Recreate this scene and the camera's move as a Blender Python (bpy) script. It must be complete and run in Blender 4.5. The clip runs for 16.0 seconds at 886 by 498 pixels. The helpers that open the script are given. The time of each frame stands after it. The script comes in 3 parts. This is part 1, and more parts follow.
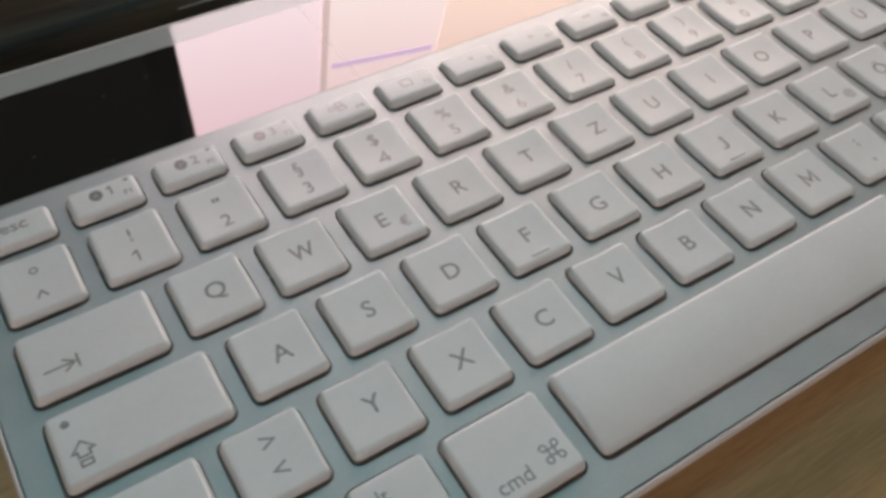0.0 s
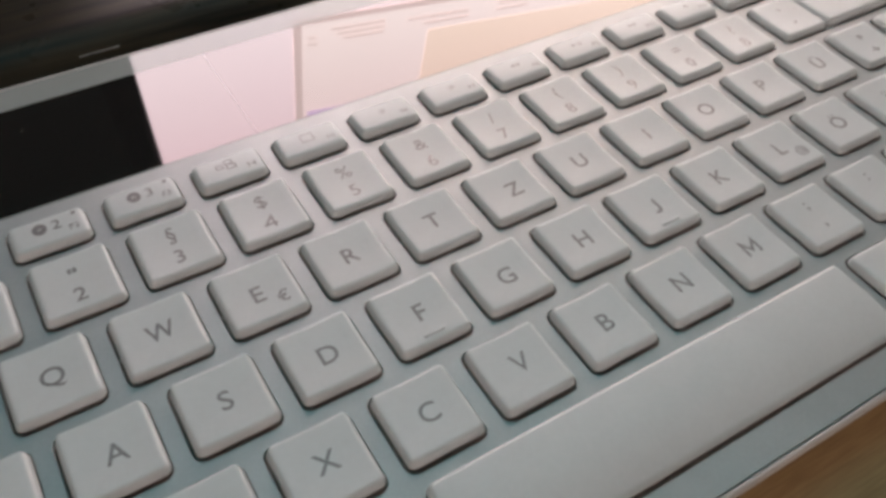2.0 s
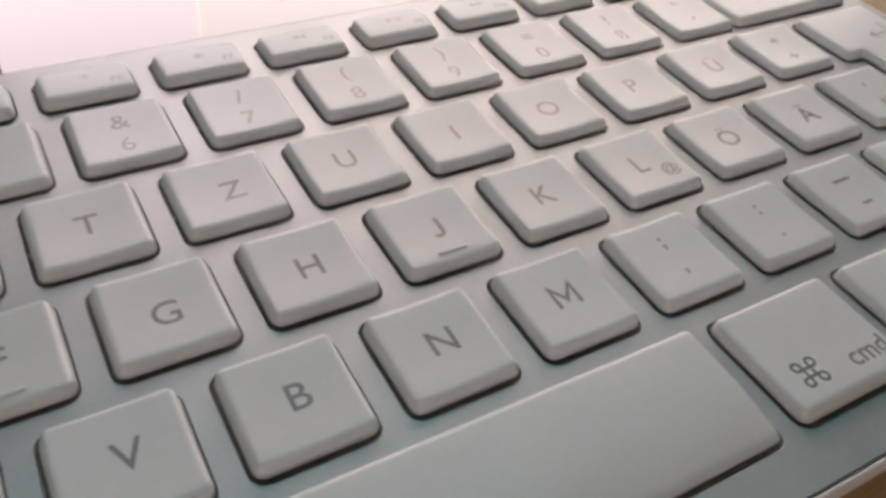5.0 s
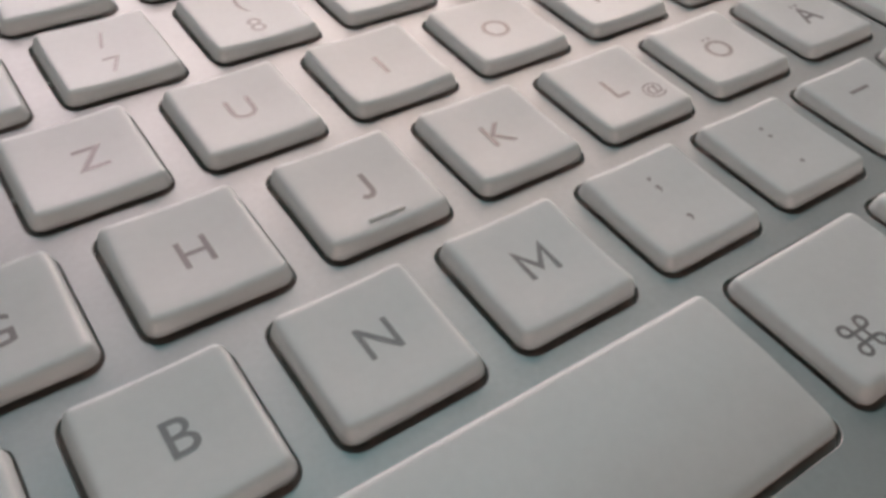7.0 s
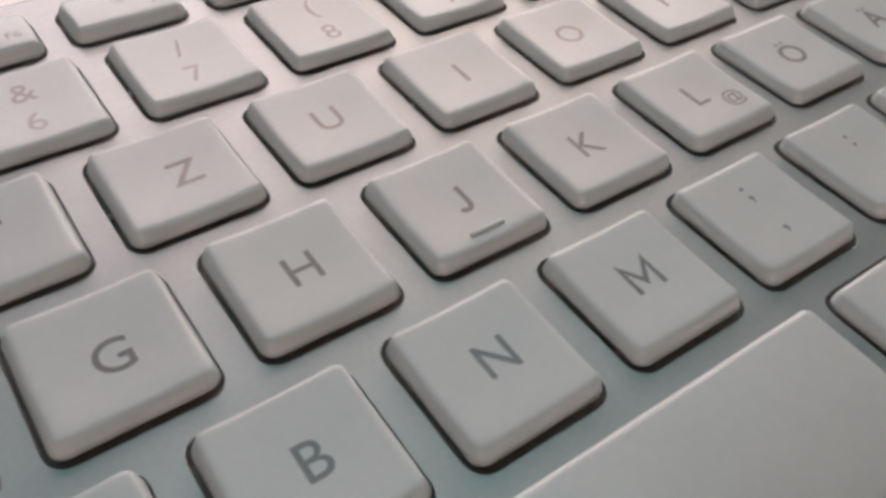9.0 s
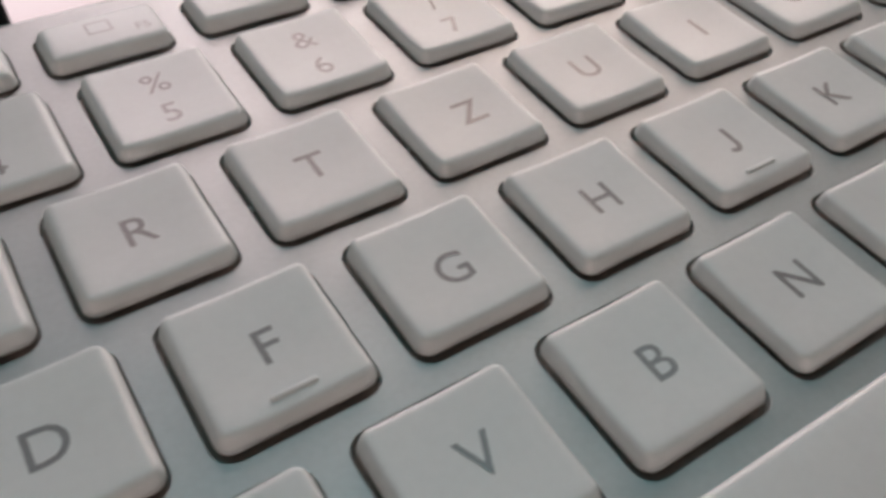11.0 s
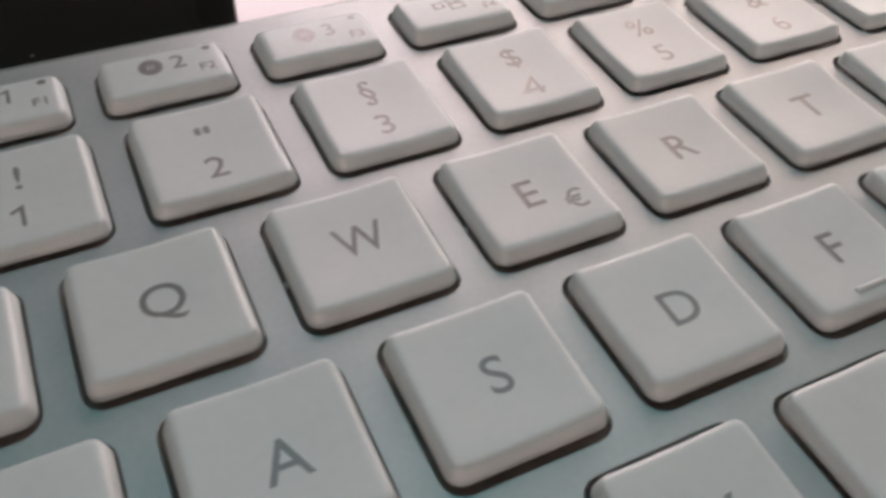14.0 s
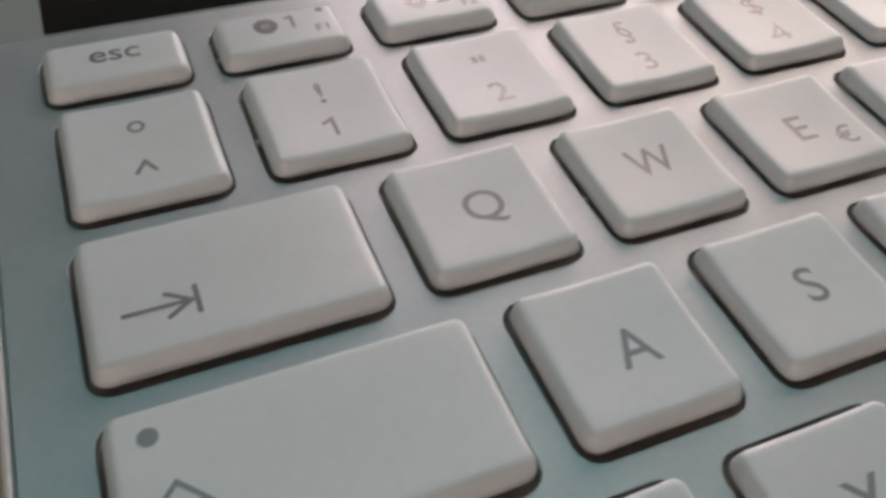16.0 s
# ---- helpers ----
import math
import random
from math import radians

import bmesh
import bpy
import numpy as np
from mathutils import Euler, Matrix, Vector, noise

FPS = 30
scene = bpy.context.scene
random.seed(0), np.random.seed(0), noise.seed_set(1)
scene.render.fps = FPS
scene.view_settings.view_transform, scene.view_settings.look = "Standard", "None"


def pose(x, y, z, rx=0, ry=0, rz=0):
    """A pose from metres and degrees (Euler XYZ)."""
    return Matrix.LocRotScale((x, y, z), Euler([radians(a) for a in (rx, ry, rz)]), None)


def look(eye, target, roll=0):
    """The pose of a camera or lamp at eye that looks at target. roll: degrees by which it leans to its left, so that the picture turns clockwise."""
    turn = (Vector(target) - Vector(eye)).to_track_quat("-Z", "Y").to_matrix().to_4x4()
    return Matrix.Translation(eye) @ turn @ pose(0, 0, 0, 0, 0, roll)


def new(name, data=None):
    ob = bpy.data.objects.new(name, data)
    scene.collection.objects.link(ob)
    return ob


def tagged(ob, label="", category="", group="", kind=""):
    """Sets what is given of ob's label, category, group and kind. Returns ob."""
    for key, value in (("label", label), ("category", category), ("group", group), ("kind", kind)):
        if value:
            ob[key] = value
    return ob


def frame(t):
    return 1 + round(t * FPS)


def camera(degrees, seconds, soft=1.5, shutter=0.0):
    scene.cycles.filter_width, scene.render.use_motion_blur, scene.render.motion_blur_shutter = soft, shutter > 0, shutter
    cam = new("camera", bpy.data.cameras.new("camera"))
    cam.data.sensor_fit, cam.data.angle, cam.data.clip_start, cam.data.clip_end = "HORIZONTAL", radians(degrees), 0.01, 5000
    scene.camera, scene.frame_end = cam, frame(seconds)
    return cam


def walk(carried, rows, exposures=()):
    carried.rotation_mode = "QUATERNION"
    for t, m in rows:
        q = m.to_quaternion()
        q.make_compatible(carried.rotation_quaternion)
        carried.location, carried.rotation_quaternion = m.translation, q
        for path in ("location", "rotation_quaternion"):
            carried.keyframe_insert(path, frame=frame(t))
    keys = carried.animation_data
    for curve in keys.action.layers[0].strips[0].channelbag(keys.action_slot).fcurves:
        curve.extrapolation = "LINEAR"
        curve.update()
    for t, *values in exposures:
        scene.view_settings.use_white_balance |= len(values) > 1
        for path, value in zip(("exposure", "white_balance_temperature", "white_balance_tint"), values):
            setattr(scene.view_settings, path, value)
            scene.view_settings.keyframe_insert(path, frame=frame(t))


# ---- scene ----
# One compact solar keyboard on a wooden desk, in front of a bright monitor.
# Origin: the centre of the Q key, on the deck's surface; x along the rows, y away from the typist.
MM = 0.001
cam = camera(55.5, 16.0, soft=3.6, shutter=0.4)
ROWS = [
    (0.0, -0.01897, -0.10362, 0.13660, 39.151, -2.566, -32.079),
    (0.5, -0.01201, -0.10305, 0.13530, 39.605, -2.358, -32.255),
    (1.0, -0.00572, -0.10197, 0.13264, 40.184, -2.101, -32.087),
    (1.5, 0.00268, -0.10129, 0.12906, 40.953, -2.019, -31.814),
    (2.0, 0.01199, -0.10083, 0.12519, 42.077, -2.055, -31.299),
    (2.5, 0.01908, -0.09972, 0.12211, 43.092, -2.271, -30.406),
    (3.0, 0.03267, -0.10132, 0.11723, 43.532, -2.535, -29.835),
    (3.5, 0.04333, -0.10220, 0.11182, 43.747, -3.310, -29.390),
    (4.0, 0.05299, -0.10077, 0.10088, 44.288, -4.569, -29.514),
    (4.5, 0.06158, -0.09636, 0.08798, 44.701, -5.083, -29.165),
    (5.0, 0.07011, -0.09334, 0.08053, 46.713, -5.297, -29.339),
    (5.2, 0.07180, -0.09134, 0.07609, 46.667, -5.539, -29.561),
    (7.3, 0.08431, -0.07797, 0.06217, 44.241, -3.776, -34.848),
    (7.5, 0.08369, -0.07803, 0.06243, 44.160, -3.847, -34.811),
    (8.0, 0.08356, -0.07750, 0.06258, 43.913, -3.970, -34.748),
    (8.2, 0.08206, -0.07567, 0.06377, 43.787, -4.161, -35.083),
    (10.3, 0.06171, -0.06620, 0.06215, 43.027, -3.209, -34.895),
    (10.5, 0.05789, -0.06536, 0.06207, 43.046, -2.975, -34.255),
    (11.0, 0.04814, -0.06234, 0.06179, 42.882, -3.181, -32.935),
    (11.5, 0.04106, -0.06119, 0.06286, 43.056, -2.938, -31.392),
    (12.0, 0.03344, -0.05926, 0.06210, 43.223, -2.804, -30.264),
    (12.5, 0.02467, -0.05733, 0.06186, 43.279, -2.558, -29.148),
    (13.0, 0.01740, -0.05582, 0.06202, 43.021, -2.476, -27.983),
    (13.5, 0.00825, -0.05466, 0.06130, 43.146, -2.593, -26.713),
    (14.0, -0.00008, -0.05318, 0.06016, 43.446, -2.471, -25.444),
    (14.5, -0.00794, -0.05168, 0.05892, 43.236, -2.687, -24.487),
    (15.0, -0.01423, -0.05080, 0.05785, 43.079, -2.777, -23.509),
    (15.5, -0.02032, -0.05106, 0.05833, 42.979, -2.621, -22.753),
    (16.0, -0.02760, -0.05075, 0.05725, 42.814, -2.834, -22.240),
]
walk(cam, [(t, pose(x, y, z, rx, ry, rz)) for t, x, y, z, rx, ry, rz in ROWS],
     exposures=[(0.0, -1.30), (2.0, -1.47), (4.0, -1.59), (8.0, -1.57), (12.0, -1.55), (16.0, -1.38)])

# ---- light ----
world = bpy.data.worlds.new("world")
scene.world = world
world.use_nodes = True
world.node_tree.nodes["Background"].inputs["Color"].default_value = (0.55, 0.75, 0.9, 1)
world.node_tree.nodes["Background"].inputs["Strength"].default_value = 0.1
COOL_FILL_POWER = 13.0
COOL_FILL_COLOUR = (0.26, 0.88, 0.97)
WARM_FILL_GLOW = 32.0
SCREEN_GLOW = 11.5


def area_lamp(name, place, target, w, h, power, colour):
    data = bpy.data.lights.new(name, "AREA")
    data.shape, data.size, data.size_y, data.energy, data.color = "RECTANGLE", w, h, power, colour
    ob = new(name, data)
    ob.matrix_world = look(place, target)
    return ob


# cool fill from overhead, added out of view to tint deck and key tops
COOL_FILL_AT = (0.30, 0.60)
area_lamp("cool_fill_glow", (*COOL_FILL_AT, 1.64), (*COOL_FILL_AT, 0.0), 2.4, 0.8, COOL_FILL_POWER, COOL_FILL_COLOUR)


# ---- materials ----
class Mat:
    """A node material with short ways to add grain, stains and relief."""

    def __init__(self, name, colour, rough=0.5, metal=0.0, ior=1.5, coat=0.0, coat_rough=0.03, glow=0.0):
        self.m = bpy.data.materials.new(name)
        self.m.use_nodes = True
        self.t = self.m.node_tree
        self.b = self.t.nodes["Principled BSDF"]
        self.colour = (*colour, 1)
        self.b.inputs["Base Color"].default_value = self.colour
        self.b.inputs["Roughness"].default_value = rough
        self.b.inputs["Metallic"].default_value = metal
        self.b.inputs["IOR"].default_value = ior
        self.b.inputs["Coat Weight"].default_value = coat
        self.b.inputs["Coat Roughness"].default_value = coat_rough
        if glow:
            self.b.inputs["Emission Color"].default_value = self.colour
            self.b.inputs["Emission Strength"].default_value = glow

    def node(self, kind, **sets):
        n = self.t.nodes.new(kind)
        for key, value in sets.items():
            n.inputs[key].default_value = value
        return n

    def coords(self, scale=(1, 1, 1)):
        c, m = self.node("ShaderNodeTexCoord"), self.node("ShaderNodeMapping", Scale=scale)
        self.t.links.new(c.outputs["Object"], m.inputs["Vector"])
        return m.outputs["Vector"]

    def noise(self, scale, detail=3.0, rough=0.55, stretch=(1, 1, 1)):
        n = self.node("ShaderNodeTexNoise", Scale=scale, Detail=detail, Roughness=rough)
        self.t.links.new(self.coords(stretch), n.inputs["Vector"])
        return n.outputs["Fac"]

    def ramp(self, fac, stops):
        r = self.node("ShaderNodeValToRGB")
        el = r.color_ramp.elements
        while len(el) < len(stops):
            el.new(0.5)
        for e, (p, c) in zip(el, stops):
            e.position, e.color = p, (*c, 1)
        self.t.links.new(fac, r.inputs["Fac"])
        return r.outputs["Color"]

    def mix(self, fac, a, b, how="MIX"):
        x = self.t.nodes.new("ShaderNodeMix")
        x.data_type, x.blend_type = "RGBA", how
        for value, slot in ((fac, 0), (a, 6), (b, 7)):
            if isinstance(value, (int, float, tuple)):
                x.inputs[slot].default_value = value
            else:
                self.t.links.new(value, x.inputs[slot])
        return x.outputs[2]

    def set(self, slot, socket):
        self.t.links.new(socket, self.b.inputs[slot])
        return self

    def span(self, fac, low, high):
        r = self.node("ShaderNodeMapRange")
        r.inputs["To Min"].default_value, r.inputs["To Max"].default_value = low, high
        self.t.links.new(fac, r.inputs["Value"])
        return r.outputs["Result"]

    def bump(self, fac, strength, distance):
        n = self.node("ShaderNodeBump", Strength=strength, Distance=distance)
        self.t.links.new(fac, n.inputs["Height"])
        self.t.links.new(n.outputs["Normal"], self.b.inputs["Normal"])
        return self


def tinted(mat, amount, fine, broad):
    """Slight unevenness of a plain colour at two scales, and from piece to piece."""
    c = mat.colour
    dark = tuple(v * (1 - amount) for v in c[:3])
    light = tuple(min(1, v * (1 + amount * 0.5)) for v in c[:3])
    a = mat.ramp(mat.noise(fine, 4), [(0.3, dark), (0.7, light)])
    b = mat.ramp(mat.noise(broad, 2), [(0.3, dark), (0.7, light)])
    mat.set("Base Color", mat.mix(0.5, a, b))
    return mat


key_white = tinted(Mat("white_key_plastic", (0.76, 0.795, 0.79), rough=0.36, ior=1.75), 0.05, 900, 90)
key_white.set("Roughness", key_white.span(key_white.noise(160, 4), 0.31, 0.40)).bump(key_white.noise(5200, 2), 0.15, 0.00001)

deck_silver = tinted(Mat("pale_silver_deck_paint", (0.50, 0.52, 0.515), rough=0.46, metal=0.62, ior=1.5, coat=0.15, coat_rough=0.3), 0.10, 1400, 110)
deck_silver.set("Roughness", deck_silver.span(deck_silver.noise(70, 5), 0.42, 0.54)).bump(deck_silver.noise(6000, 2), 0.2, 0.00003)

case_white = tinted(Mat("white_case_plastic", (0.74, 0.74, 0.72), rough=0.38), 0.06, 700, 50)
case_white.bump(case_white.noise(4000, 2), 0.2, 0.00003)

border_white = tinted(Mat("glossy_white_border", (0.36, 0.39, 0.375), rough=0.10, ior=1.5, coat=0.7), 0.04, 500, 30)
border_white.set("Roughness", border_white.span(border_white.noise(120, 5), 0.03, 0.08))

cell_black = Mat("black_solar_cell_under_glass", (0.014, 0.011, 0.010), rough=0.03, ior=1.62, coat=1.0, coat_rough=0.01)
cell_black.b.inputs["Coat IOR"].default_value = 1.78
cell_black.set("Roughness", cell_black.span(cell_black.noise(90, 6), 0.02, 0.05))

bed_dark = tinted(Mat("dark_key_bed", (0.32, 0.265, 0.235), rough=0.6), 0.3, 800, 90)
ink_grey = tinted(Mat("grey_printed_legend", (0.27, 0.258, 0.26), rough=0.30, ior=1.95), 0.15, 2500, 300)
# paler copy of the ink for far keys, with the screen's sheen painted in
ink_pale = tinted(Mat("grey_legend_paled_by_sheen", (0.36, 0.35, 0.355), rough=0.30, ior=1.95), 0.12, 2500, 300)
dust_white = Mat("pale_dust", (0.55, 0.55, 0.52), rough=0.9)
highlight_grey = tinted(Mat("pale_grey_highlight", (0.26, 0.26, 0.25), rough=0.5), 0.4, 900, 200)
base_black = Mat("black_plastic_painted_reflection", (0.010, 0.010, 0.011), rough=0.08, ior=1.23)
base_black.set("Roughness", base_black.span(base_black.noise(60, 6), 0.22, 0.36))
# brown streaks paint the desk wood's reflection into the black
base_black.set("Base Color", base_black.ramp(base_black.noise(40, 4, 0.55, (0.5, 7, 7)), [(0.32, (0.013, 0.012, 0.010)), (0.68, (0.052, 0.041, 0.027))]))
bezel_black = tinted(Mat("satin_black_plastic", (0.008, 0.007, 0.007), rough=0.6, ior=1.3), 0.3, 900, 60)
rubber = tinted(Mat("dark_rubber", (0.03, 0.03, 0.03), rough=0.8), 0.2, 900, 90)

wood = Mat("oiled_wood", (0.40, 0.23, 0.10), rough=0.42)
streak = wood.noise(12, 6, 0.55, (0.7, 9, 9))
broad = wood.noise(5, 4, 0.5, (0.8, 5, 5))
pores = wood.noise(180, 3, 0.6, (0.5, 9, 9))
grain = wood.ramp(streak, [(0.28, (0.38, 0.255, 0.12)), (0.5, (0.52, 0.365, 0.18)), (0.72, (0.62, 0.455, 0.24))])
shade = wood.ramp(broad, [(0.3, (0.41, 0.27, 0.122)), (0.7, (0.62, 0.44, 0.225))])
body_colour = wood.mix(0.45, grain, shade)
wood.set("Base Color", wood.mix(0.35, body_colour, wood.ramp(pores, [(0.35, (0.45, 0.4, 0.36)), (0.6, (1, 1, 1))]), "MULTIPLY"))
wood.set("Roughness", wood.span(streak, 0.34, 0.5)).bump(pores, 0.25, 0.0003)

plaster = tinted(Mat("painted_plaster", (0.62, 0.60, 0.56), rough=0.85), 0.05, 60, 2)
# darkened copy for the unseen north wall, so the solar cell mirrors black
darkened_plaster = tinted(Mat("plaster_darkened_for_reflection", (0.05, 0.044, 0.04), rough=0.85), 0.1, 60, 2)
plaster.bump(plaster.noise(220, 4), 0.2, 0.001)
ceiling_paint = tinted(Mat("white_ceiling_paint", (0.76, 0.76, 0.74), rough=0.9), 0.04, 60, 2)
carpet = tinted(Mat("grey_carpet", (0.16, 0.15, 0.14), rough=0.95), 0.3, 400, 6)
steel = tinted(Mat("grey_painted_steel", (0.25, 0.25, 0.26), rough=0.45), 0.08, 300, 20)
frame_white = tinted(Mat("white_window_paint", (0.78, 0.78, 0.76), rough=0.4), 0.05, 300, 20)
glow_pink = Mat("lit_screen_background", (1.0, 0.75, 0.762), rough=0.4, glow=SCREEN_GLOW)
glow_cream = Mat("lit_window_panel", (1.0, 0.77, 0.73), rough=0.4, glow=SCREEN_GLOW)
glow_warm = Mat("lit_lower_panel", (1.0, 0.76, 0.735), rough=0.4, glow=SCREEN_GLOW)
glow_line = Mat("dim_window_border", (0.95, 0.72, 0.69), rough=0.4, glow=SCREEN_GLOW * 0.72)
glow_violet = Mat("violet_screen_bar", (0.86, 0.63, 0.90), rough=0.4, glow=SCREEN_GLOW * 0.78)
glow_text = Mat("pale_screen_writing", (0.92, 0.71, 0.67), rough=0.4, glow=SCREEN_GLOW * 0.80)
glow_peach = Mat("lit_peach_picture", (1.0, 0.72, 0.60), rough=0.4, glow=SCREEN_GLOW)
# the screen's viewing-angle tint, put into its glow: white below to pink above
for lit in (glow_peach, glow_pink, glow_cream, glow_warm):
    axes = lit.node("ShaderNodeSeparateXYZ")
    lit.t.links.new(lit.coords(), axes.inputs["Vector"])
    rise = lit.node("ShaderNodeMapRange")
    rise.inputs["From Min"].default_value, rise.inputs["From Max"].default_value = 0.05, 0.30
    lit.t.links.new(axes.outputs["Z"], rise.inputs["Value"])
    r, g, b = lit.colour[:3]
    low, high = (r * 0.98, min(1, g * 1.18), min(1, b * 1.18)), (r, g * 0.94, b * 0.99)
    lit.set("Emission Color", lit.ramp(rise.outputs["Result"], [(0.0, low), (1.0, high)]))


# ---- shapes ----
def part(name, bm, material, parent=None, label="", smooth=True):
    """Links a bmesh as one mesh object, under a thing or a part where one is given."""
    data = bpy.data.meshes.new(name)
    bmesh.ops.recalc_face_normals(bm, faces=bm.faces[:])
    bm.to_mesh(data)
    bm.free()
    data.materials.append(material.m if isinstance(material, Mat) else material)
    for p in data.polygons:
        p.use_smooth = smooth
    ob = new(name, data)
    if parent:
        ob.parent = parent
    return tagged(ob, label)


def thing(name, label, category, kind="", group=""):
    return tagged(new(name), label, category, group, kind)


def block(w, d, h, bevel=0.0, at=(0, 0, 0), segments=3):
    """A box with rounded edges, centred on at in plan, its underside at at's height."""
    bm = bmesh.new()
    bmesh.ops.create_cube(bm, size=1, matrix=Matrix.Translation((at[0], at[1], at[2] + h / 2)) @ Matrix.Diagonal((w, d, h, 1)))
    if bevel:
        bmesh.ops.bevel(bm, geom=bm.edges[:], offset=bevel, segments=segments, profile=0.5, affect="EDGES")
    return bm


def outline(corners, inset, radius, steps=5, cuts=6):
    """A ring of points round a rectilinear shape (corners anticlockwise), drawn in by inset, with rounded corners."""
    n = len(corners)
    pts = []
    moved, turns = [], []
    for i in range(n):
        p, q, r = (Vector(corners[k % n]) for k in (i - 1, i, i + 1))
        a, b = (q - p).normalized(), (r - q).normalized()
        moved.append(q + inset * Vector((-a.y - b.y, a.x + b.x)))
        turns.append((a, b, a.x * b.y - a.y * b.x > 0))
    arcs = []
    for q, (a, b, convex) in zip(moved, turns):
        rad = max(radius - inset, 0.00012) if convex else max(radius + inset, 0.00012)
        start, end = q - a * rad, q + b * rad
        centre = q + (b - a) * rad
        arc = []
        for k in range(steps + 1):
            s = k / steps * math.pi / 2
            arc.append(centre + (start - centre) * math.cos(s) + (end - centre) * math.sin(s))
        arcs.append(arc)
    for i, arc in enumerate(arcs):
        pts += arc
        far = arcs[(i + 1) % n][0]
        many = max(cuts, int((Vector(corners[(i + 1) % n]) - Vector(corners[i])).length / 0.0022)) if cuts == 6 else cuts
        pts += [arc[-1].lerp(far, k / many) for k in range(1, many)]
    return pts


def rect(x0, x1, y0, y1):
    return [(x0, y0), (x1, y0), (x1, y1), (x0, y1)]


def bridge(bm, a, b):
    for i in range(len(a)):
        j = (i + 1) % len(a)
        bm.faces.new((a[i], a[j], b[j], b[i]))


# ---- keys ----
TOP = 1.90 * MM
DISH = 0.30 * MM
DIP = 0.24 * MM


def shape_height(style, hw, hh, x, y):
    """Height of a key's top at x, y from its centre: dished across, or rolled off to the front."""
    if style == "dish":
        return TOP - DISH * (1 - min(1, (x / hw) ** 2)) - DIP * (1 - min(1, (y / hh) ** 2)) + 0.10 * MM * (y / hh)
    if style == "roll":
        return TOP - 1.2 * MM * max(0, (0.35 - y / hh) / 1.35) ** 2
    if style == "crown":
        return TOP - 0.14 * MM * (y / hh) ** 2
    return TOP - 0.12 * MM * (1 - min(1, (y / hh) ** 2))


def key_mesh(corners, style):
    """One key cap: skirt, sloping sides, rounded rim and shaped top."""
    bm = bmesh.new()
    xs, ys = [c[0] for c in corners], [c[1] for c in corners]
    hw, hh = (max(xs) - min(xs)) / 2, (max(ys) - min(ys)) / 2
    reach = min(hw, hh)
    rings = []
    for inset, drop in ((2.6, 4.3), (2.6, 1.9), (0.5, 1.75), (-0.26, 1.84), (-0.34, 1.78), (-0.16, 1.20), (0.05, 0.62), (0.14, 0.40), (0.27, 0.23), (0.46, 0.10), (0.72, 0.03), (1.10, 0.0)):
        rings.append((inset * MM, drop * MM))
    if len(corners) == 4:
        rings += [(0.35 * reach, 0), (0.62 * reach, 0), (0.86 * reach, 0)]
    else:
        rings += [(2.4 * MM, 0), (3.6 * MM, 0)]
    last = None
    for inset, drop in rings:
        ring = []
        lean = 1 - min(1, drop / (1.78 * MM)) if inset < 2 * MM or drop < 1 * MM else 0
        for p in outline(corners, inset, 1.15 * MM):
            p = p + Vector((0.08, 0.20)) * MM * lean
            z = shape_height(style, hw, hh, p.x, p.y) - drop
            if drop > 1.85 * MM:
                z = TOP - drop
            else:
                z += drop * (1 - (z + drop - 0.06 * MM) / (TOP - 0.06 * MM))
            ring.append(bm.verts.new((p.x, p.y, z)))
        if last:
            bridge(bm, last, ring)
        last = ring
    bm.faces.new(last)
    return bm


# ---- legends ----
glyphs = {}


def glyph(text):
    """Outline mesh of some characters in the built-in font: vertices scaled so that a capital is 1 high, and faces."""
    if text not in glyphs:
        curve = bpy.data.curves.new("glyph", "FONT")
        curve.body, curve.size, curve.offset, curve.resolution_u = text, 1.0, 0.006, 4
        ob = bpy.data.objects.new("glyph", curve)
        scene.collection.objects.link(ob)
        found = bpy.data.meshes.new_from_object(ob.evaluated_get(bpy.context.evaluated_depsgraph_get()))
        glyphs[text] = ([v.co.xy.copy() for v in found.vertices], [tuple(p.vertices) for p in found.polygons])
        bpy.data.objects.remove(ob)
        bpy.data.meshes.remove(found)
        bpy.data.curves.remove(curve)
    return glyphs[text]


# characters drawn as one bent stroke, for a capital 1 high
DRAWN = {"M": [(-0.43, -0.5), (-0.43, 0.46), (0, -0.20), (0.43, 0.46), (0.43, -0.5)],
         "J": [(0.15, 0.5), (0.15, -0.24), (0.10, -0.39), (-0.01, -0.46), (-0.13, -0.45), (-0.23, -0.37)],
         "4": [(0.16, -0.5), (0.16, 0.45), (-0.38, -0.22), (0.36, -0.22)]}


